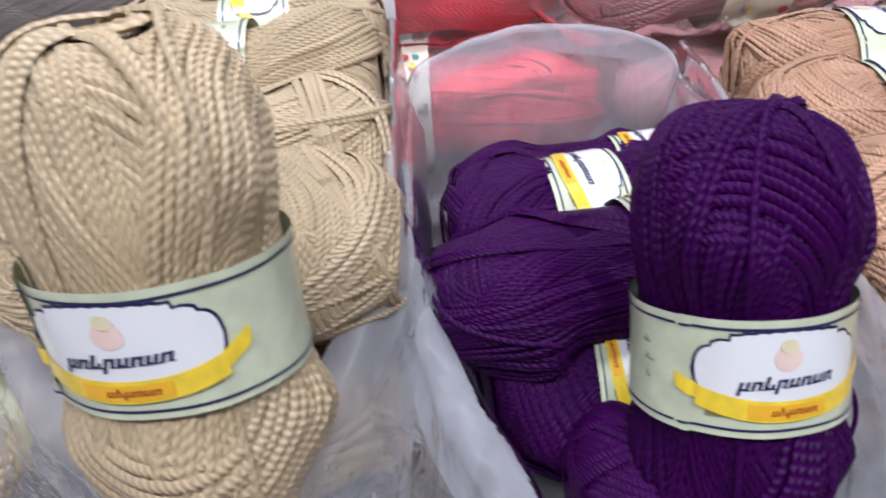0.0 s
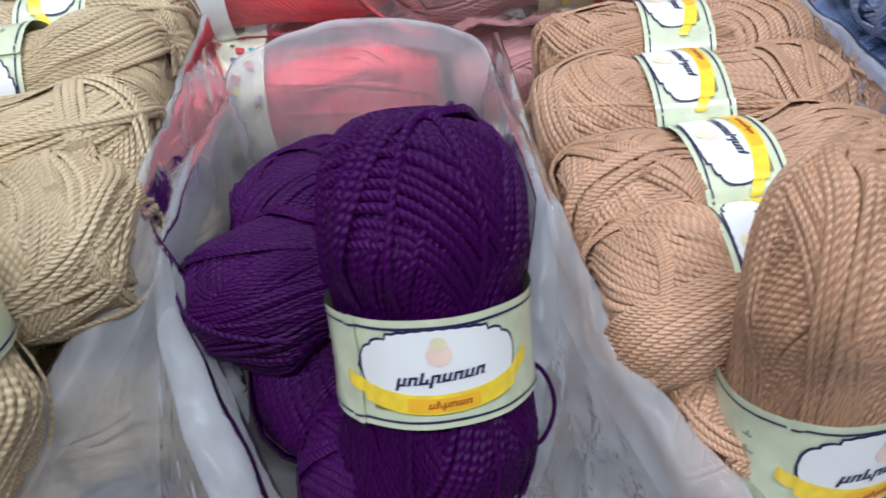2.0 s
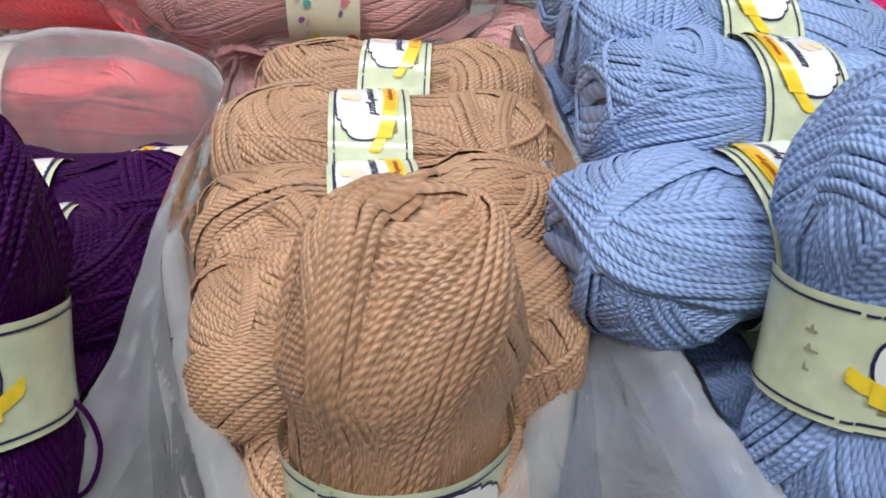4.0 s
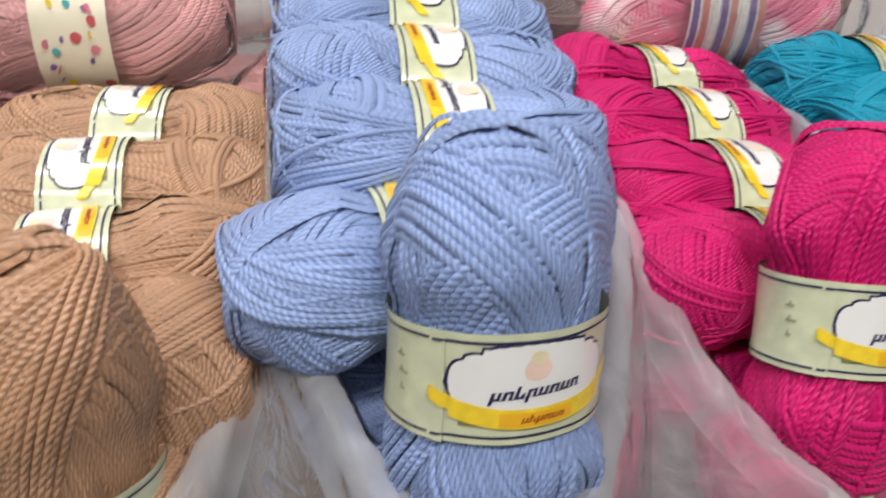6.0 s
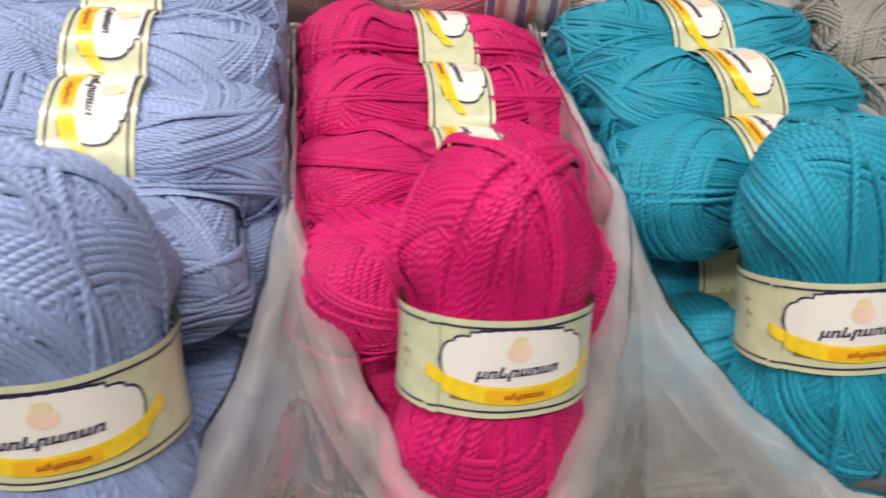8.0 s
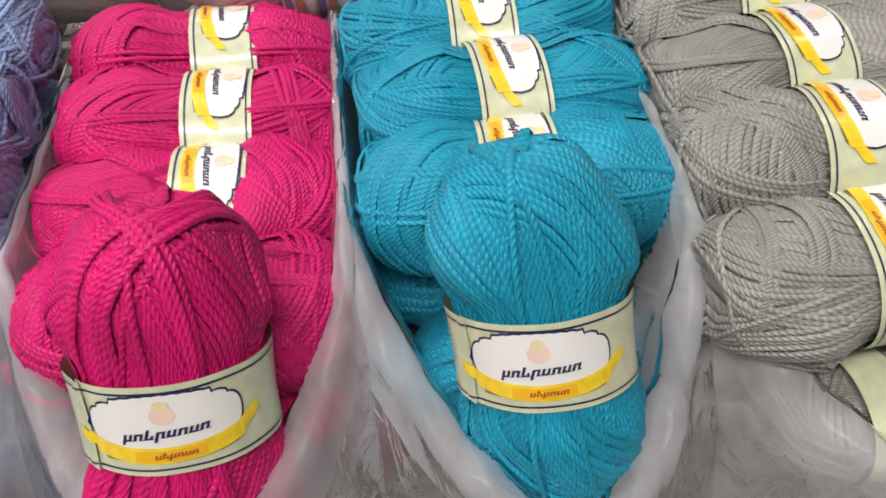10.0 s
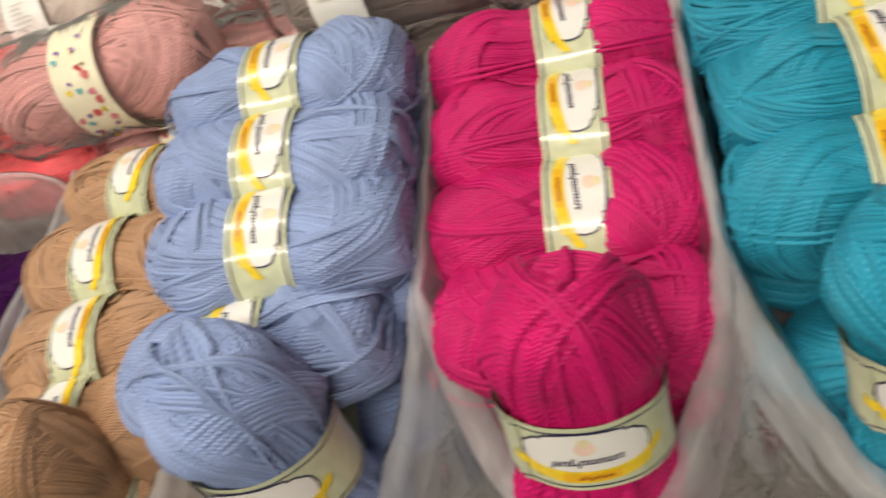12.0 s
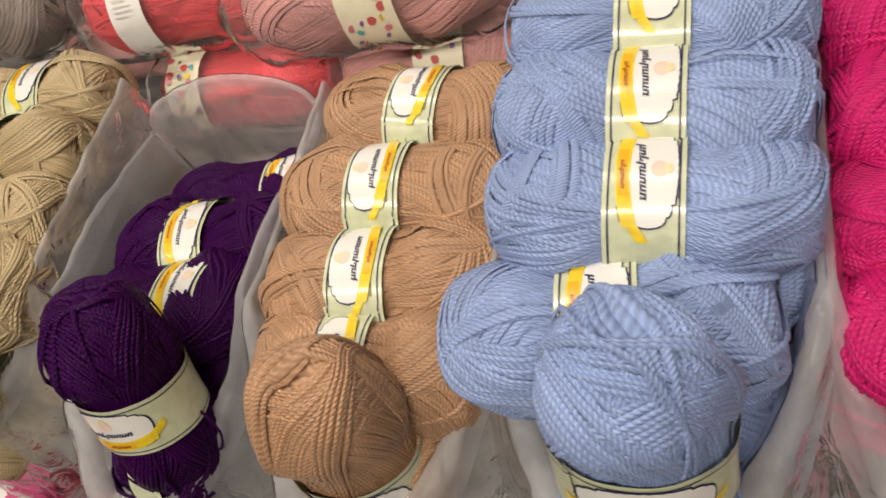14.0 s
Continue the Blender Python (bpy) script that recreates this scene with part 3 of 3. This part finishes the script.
    return piece("bag_wall", 0, walls, POLY), piece("rim", walls, walls + turn, POLY_ROLL), piece("cuff", walls + turn, rows - 1, POLY_CUFF)


BAGS = [("cream", -0.668, -0.482, -0.185, 0.955, 0.895, None), ("deep purple", -0.476, -0.280, -0.250, 0.930, 0.848, 0.947),
        ("tan", -0.274, -0.082, -0.262, 0.925, 0.862, None), ("light blue", -0.074, 0.117, -0.255, 0.950, 0.870, None),
        ("magenta", 0.122, 0.304, -0.240, 0.952, 0.868, None), ("teal", 0.306, 0.504, -0.235, 0.948, 0.865, None),
        ("grey", 0.494, 0.692, -0.225, 0.955, 0.865, None)]
for i, (cname, x0, x1, fy, hi, lo, back) in enumerate(BAGS):
    bag = tagged(new("plastic_bag"), "milky translucent polythene bag cuffed open around " + cname + " skeins", "plastic bag", "yarn bags")
    wall, rim, cuff = bag_mesh(x0, x1, fy, hi, lo, 3.7 * i, back, 0.13 if back else 0.15)
    child("bag_wall", wall, bag)
    child("rim", rim, bag, None, "rolled milky rim of the bag")
    child("cuff", cuff, bag, None, "creased outer skin of the bag")

# ---- wrapped packs behind the bags ----
def tube(name, x0, x1, radius, material, cols=40, rows=10, rough=0.0, seed=0, pinch=0.0):
    verts = []
    for i in range(rows):
        f = i / (rows - 1)
        x = x0 + (x1 - x0) * f
        end = abs(2 * f - 1)
        for j in range(cols):
            a = 2 * math.pi * j / cols
            r = radius * (1 - pinch * max(0, (end - 0.72) / 0.28) ** 1.5)
            g = noise.noise(Vector((x * 30 + seed, math.cos(a) * 2.2, math.sin(a) * 2.2)))
            h = noise.noise(Vector((x * 90 + seed, math.cos(a) * 7, math.sin(a) * 7)))
            r += rough * (g * 0.010 + h * 0.006 * (0.4 + end))
            verts.append((x, r * math.sin(a), r * math.cos(a)))
    return mesh_of(name, verts, grid_faces(rows, cols, True), material)


def dot_mesh(size, material):
    n = 9
    verts = [(0, 0, 0.0)] + [(size * math.cos(2 * math.pi * k / n) * (1.15 if k % 3 == 0 else 0.9), size * math.sin(2 * math.pi * k / n), -0.0002) for k in range(n)]
    return mesh_of("printed_dot", verts, [(0, 1 + k, 1 + (k + 1) % n) for k in range(n)], material, False)


DOTS = [dot_mesh(0.0042, plain("red_dot", (0.55, 0.06, 0.07), 0.4)), dot_mesh(0.003, plain("teal_dot", (0.05, 0.38, 0.40), 0.4)), dot_mesh(0.0032, YELLOW),
        dot_mesh(0.0022, OLIVE), dot_mesh(0.0026, plain("violet_dot", (0.22, 0.10, 0.38), 0.4)), dot_mesh(0.0036, plain("rose_dot", (0.70, 0.20, 0.25), 0.4))]


def pack(words, colour, length, radius, style, lx, width, seed):
    """A fat skein in crackling clear wrap, with a paper band of its own print."""
    root = tagged(new("wrapped_yarn_pack"), words, "yarn pack", "wrapped packs behind")
    y = tagged(child("yarn", YARN_PACK[seed % 2], root, colour), kind="stuff")
    k = radius / 0.052
    y.matrix_local = pose(0, 0, 0, 0, 90, 0) @ Matrix.Diagonal((k, k, length / 0.19, 1))
    if style:
        paper = child("label", tube("label", lx - width / 2, lx + width / 2, radius * 0.99 + 0.003, FLORAL if style == "floral" else WHITE, 40, 4, 0.12, seed), root)
        rnd = random.Random(seed)
        rr = radius * 0.99 + 0.0048
        if style == "floral":
            for q in range(44):
                a = rnd.uniform(-2.2, 1.3)
                d = child("printed_dot", rnd.choice(DOTS), paper)
                d.matrix_local = pose(lx + rnd.uniform(-0.42, 0.42) * width, rr * math.sin(a), rr * math.cos(a), -math.degrees(a), 0, rnd.uniform(0, 90))
        elif style == "stripe":
            for q in range(8):
                xx = lx - width / 2 + width * (q + 0.5) / 8
                child("printed_stripe", arc("printed_stripe", xx - width * 0.045, xx + width * 0.045, rr, -2.3, -0.35, (STRIPE, BRICKRED, SILVER)[q % 3]), paper)
            child("printed_seal", arc("printed_seal", lx - 0.008, lx + 0.014, rr, -0.25, -0.05, OLIVE), paper)
        else:
            for q in range(6):
                child("text_line", arc("text_line", lx - width * 0.3, lx + width * rnd.uniform(0.0, 0.3), rr, -1.1 + q * 0.09, -1.075 + q * 0.09, SILVER), paper)
    child("wrapper", tube("wrapper", -length * 0.60, length * 0.60, radius * 1.08, CELLO, 48, 30, 0.42, seed * 5.1, 0.55), root, None, "crinkled clear cellophane wrap").visible_shadow = False
    return root


def arc(name, x0, x1, r, a0, a1, material, n=14):
    verts = [(x, r * math.sin(a0 + (a1 - a0) * k / (n - 1)), r * math.cos(a0 + (a1 - a0) * k / (n - 1))) for x in (x0, x1) for k in range(n)]
    return mesh_of(name, verts, grid_faces(2, n), material)


PACKS = [
    ("red yarn pack in clear wrap with white band", RED, (-0.462, 0.276, 0.950, 3), 0.24, 0.052, "white", -0.043, 0.042),
    ("rose yarn pack in clear wrap with floral band", ROSE, (-0.226, 0.226, 0.966, 2), 0.25, 0.056, "floral", 0.012, 0.052),
    ("taupe yarn pack in clear wrap with white band", TAUPE, (0.100, 0.232, 0.978, 0), 0.21, 0.055, "white", -0.045, 0.045),
    ("pink and white yarn pack in clear wrap with striped band", CANDY, (0.306, 0.214, 0.980, -4), 0.25, 0.056, "stripe", 0.0, 0.066),
    ("teal and violet yarn pack in clear wrap", LAGOON, (0.700, 0.250, 0.975, 0), 0.24, 0.054, "", 0, 0),
    ("taupe yarn pack in wrinkled clear wrap", TAUPE, (-0.730, 0.260, 0.975, 8), 0.22, 0.054, "", 0, 0),
    ("red yarn pack in clear wrap with floral band", RED, (-0.425, 0.232, 0.854, -2), 0.22, 0.050, "floral", -0.055, 0.044),
    ("rose yarn pack in clear wrap with floral band", ROSE, (-0.205, 0.238, 0.855, 0), 0.20, 0.050, "floral", 0.02, 0.05),
    ("taupe yarn pack in clear wrap", TAUPE, (0.060, 0.215, 0.862, 0), 0.20, 0.056, "", 0, 0),
    ("pale yarn pack in clear wrap with white band", PALE, (0.310, 0.200, 0.862, 0), 0.22, 0.056, "white", 0.03, 0.05),
    ("teal and violet yarn pack in clear wrap", LAGOON, (0.560, 0.215, 0.862, 0), 0.22, 0.056, "", 0, 0),
    ("pale yarn pack in clear wrap with white band", PALE, (-0.380, 0.370, 0.965, 2), 0.24, 0.052, "white", 0.03, 0.05),
    ("rose yarn pack in clear wrap with white band", ROSE, (-0.110, 0.370, 0.965, 0), 0.22, 0.052, "white", 0.02, 0.05),
    ("pale yarn pack in clear wrap", PALE, (0.150, 0.380, 0.965, 0), 0.22, 0.052, "", 0, 0),
    ("rose yarn pack in clear wrap", ROSE, (0.440, 0.350, 0.965, 0), 0.24, 0.052, "", 0, 0),
    ("pale yarn pack in clear wrap", PALE, (-0.650, 0.370, 0.960, 0), 0.24, 0.052, "", 0, 0),
]
for i, (words, colour, (x, y, z, yaw), ln, rad, style, lx, wd) in enumerate(PACKS):
    pack(words, colour, ln, rad, style, lx, wd, i + 1).matrix_world = pose(x, y, z, 0, 0, yaw)
for x in (-0.62, -0.36, -0.10, 0.16, 0.42, 0.68):
    pack("rose yarn pack at the bottom of the stack", ROSE if x < 0 else PALE, 0.22, 0.05, "", 0, 0, 40).matrix_world = pose(x, 0.325, 0.862)
card = tagged(block("carton", (0.530, 0.240, 0.80), (0.585, 0.30, 1.01), BOARD), "white cardboard carton standing between packs", "carton")

# ---- skeins on the shelf below ----
for x, y, colour, cn, sh in ((-0.655, -0.215, HOTPINK, "hot pink", 0.045), (-0.468, -0.222, WINE, "wine red", 0.0), (-0.655, -0.300, HOTPINK, "hot pink", 0.0), (-0.470, -0.305, WINE, "wine red", 0.0)):
    ob = skein(colour, cn + " yarn skein with white band on the lower shelf", kk, "skeins on the lower shelf", low=True, art=False)
    child("label", PAPER, ob, WHITE, "plain white paper band").location.z = sh
    lying(ob, x, y, 0.722, 2)
    kk += 1

def yarn_loop(words, colour, points, thick=0.0011):
    """A slack strand of yarn running smoothly through a few places."""
    pts = [Vector(p) for p in points]
    path = []
    for k in range(len(pts) - 1):
        a, b, c, d = pts[max(k - 1, 0)], pts[k], pts[k + 1], pts[min(k + 2, len(pts) - 1)]
        for q in range(8):
            f = q / 8
            path.append(0.5 * (2 * b + (c - a) * f + (2 * a - 5 * b + 4 * c - d) * f * f + (3 * b - a - 3 * c + d) * f ** 3))
    path.append(pts[-1])
    verts, uvs, run = [], [], 0.0
    for k, p in enumerate(path):
        run += (p - path[k - 1]).length if k else 0.0
        along = (path[min(k + 1, len(path) - 1)] - path[max(k - 1, 0)]).normalized()
        side = along.cross(Vector((0.3, 0.9, 0.2))).normalized()
        up = side.cross(along)
        for q in range(7):
            w = 2 * math.pi * q / 7
            verts.append(p + side * thick * math.cos(w) + up * thick * math.sin(w))
            uvs.append((run, q / 7))
    return tagged(new("yarn_end", mesh_of("yarn_end", verts, grid_faces(len(path), 7, True), colour, True, uvs)), words, "yarn end", "loose yarn ends")


# slack strands hanging off the skeins
yarn_loop("loose looped end of deep purple yarn", PURPLE, [(-0.309, -0.150, 0.905), (-0.296, -0.156, 0.900), (-0.291, -0.163, 0.884), (-0.298, -0.170, 0.868), (-0.312, -0.170, 0.862)])
yarn_loop("slack loop of magenta yarn hanging below its skein", MAGENTA, [(0.115, -0.108, 0.910), (0.119, -0.119, 0.903), (0.134, -0.127, 0.896), (0.151, -0.130, 0.894), (0.168, -0.129, 0.897), (0.181, -0.122, 0.904)])
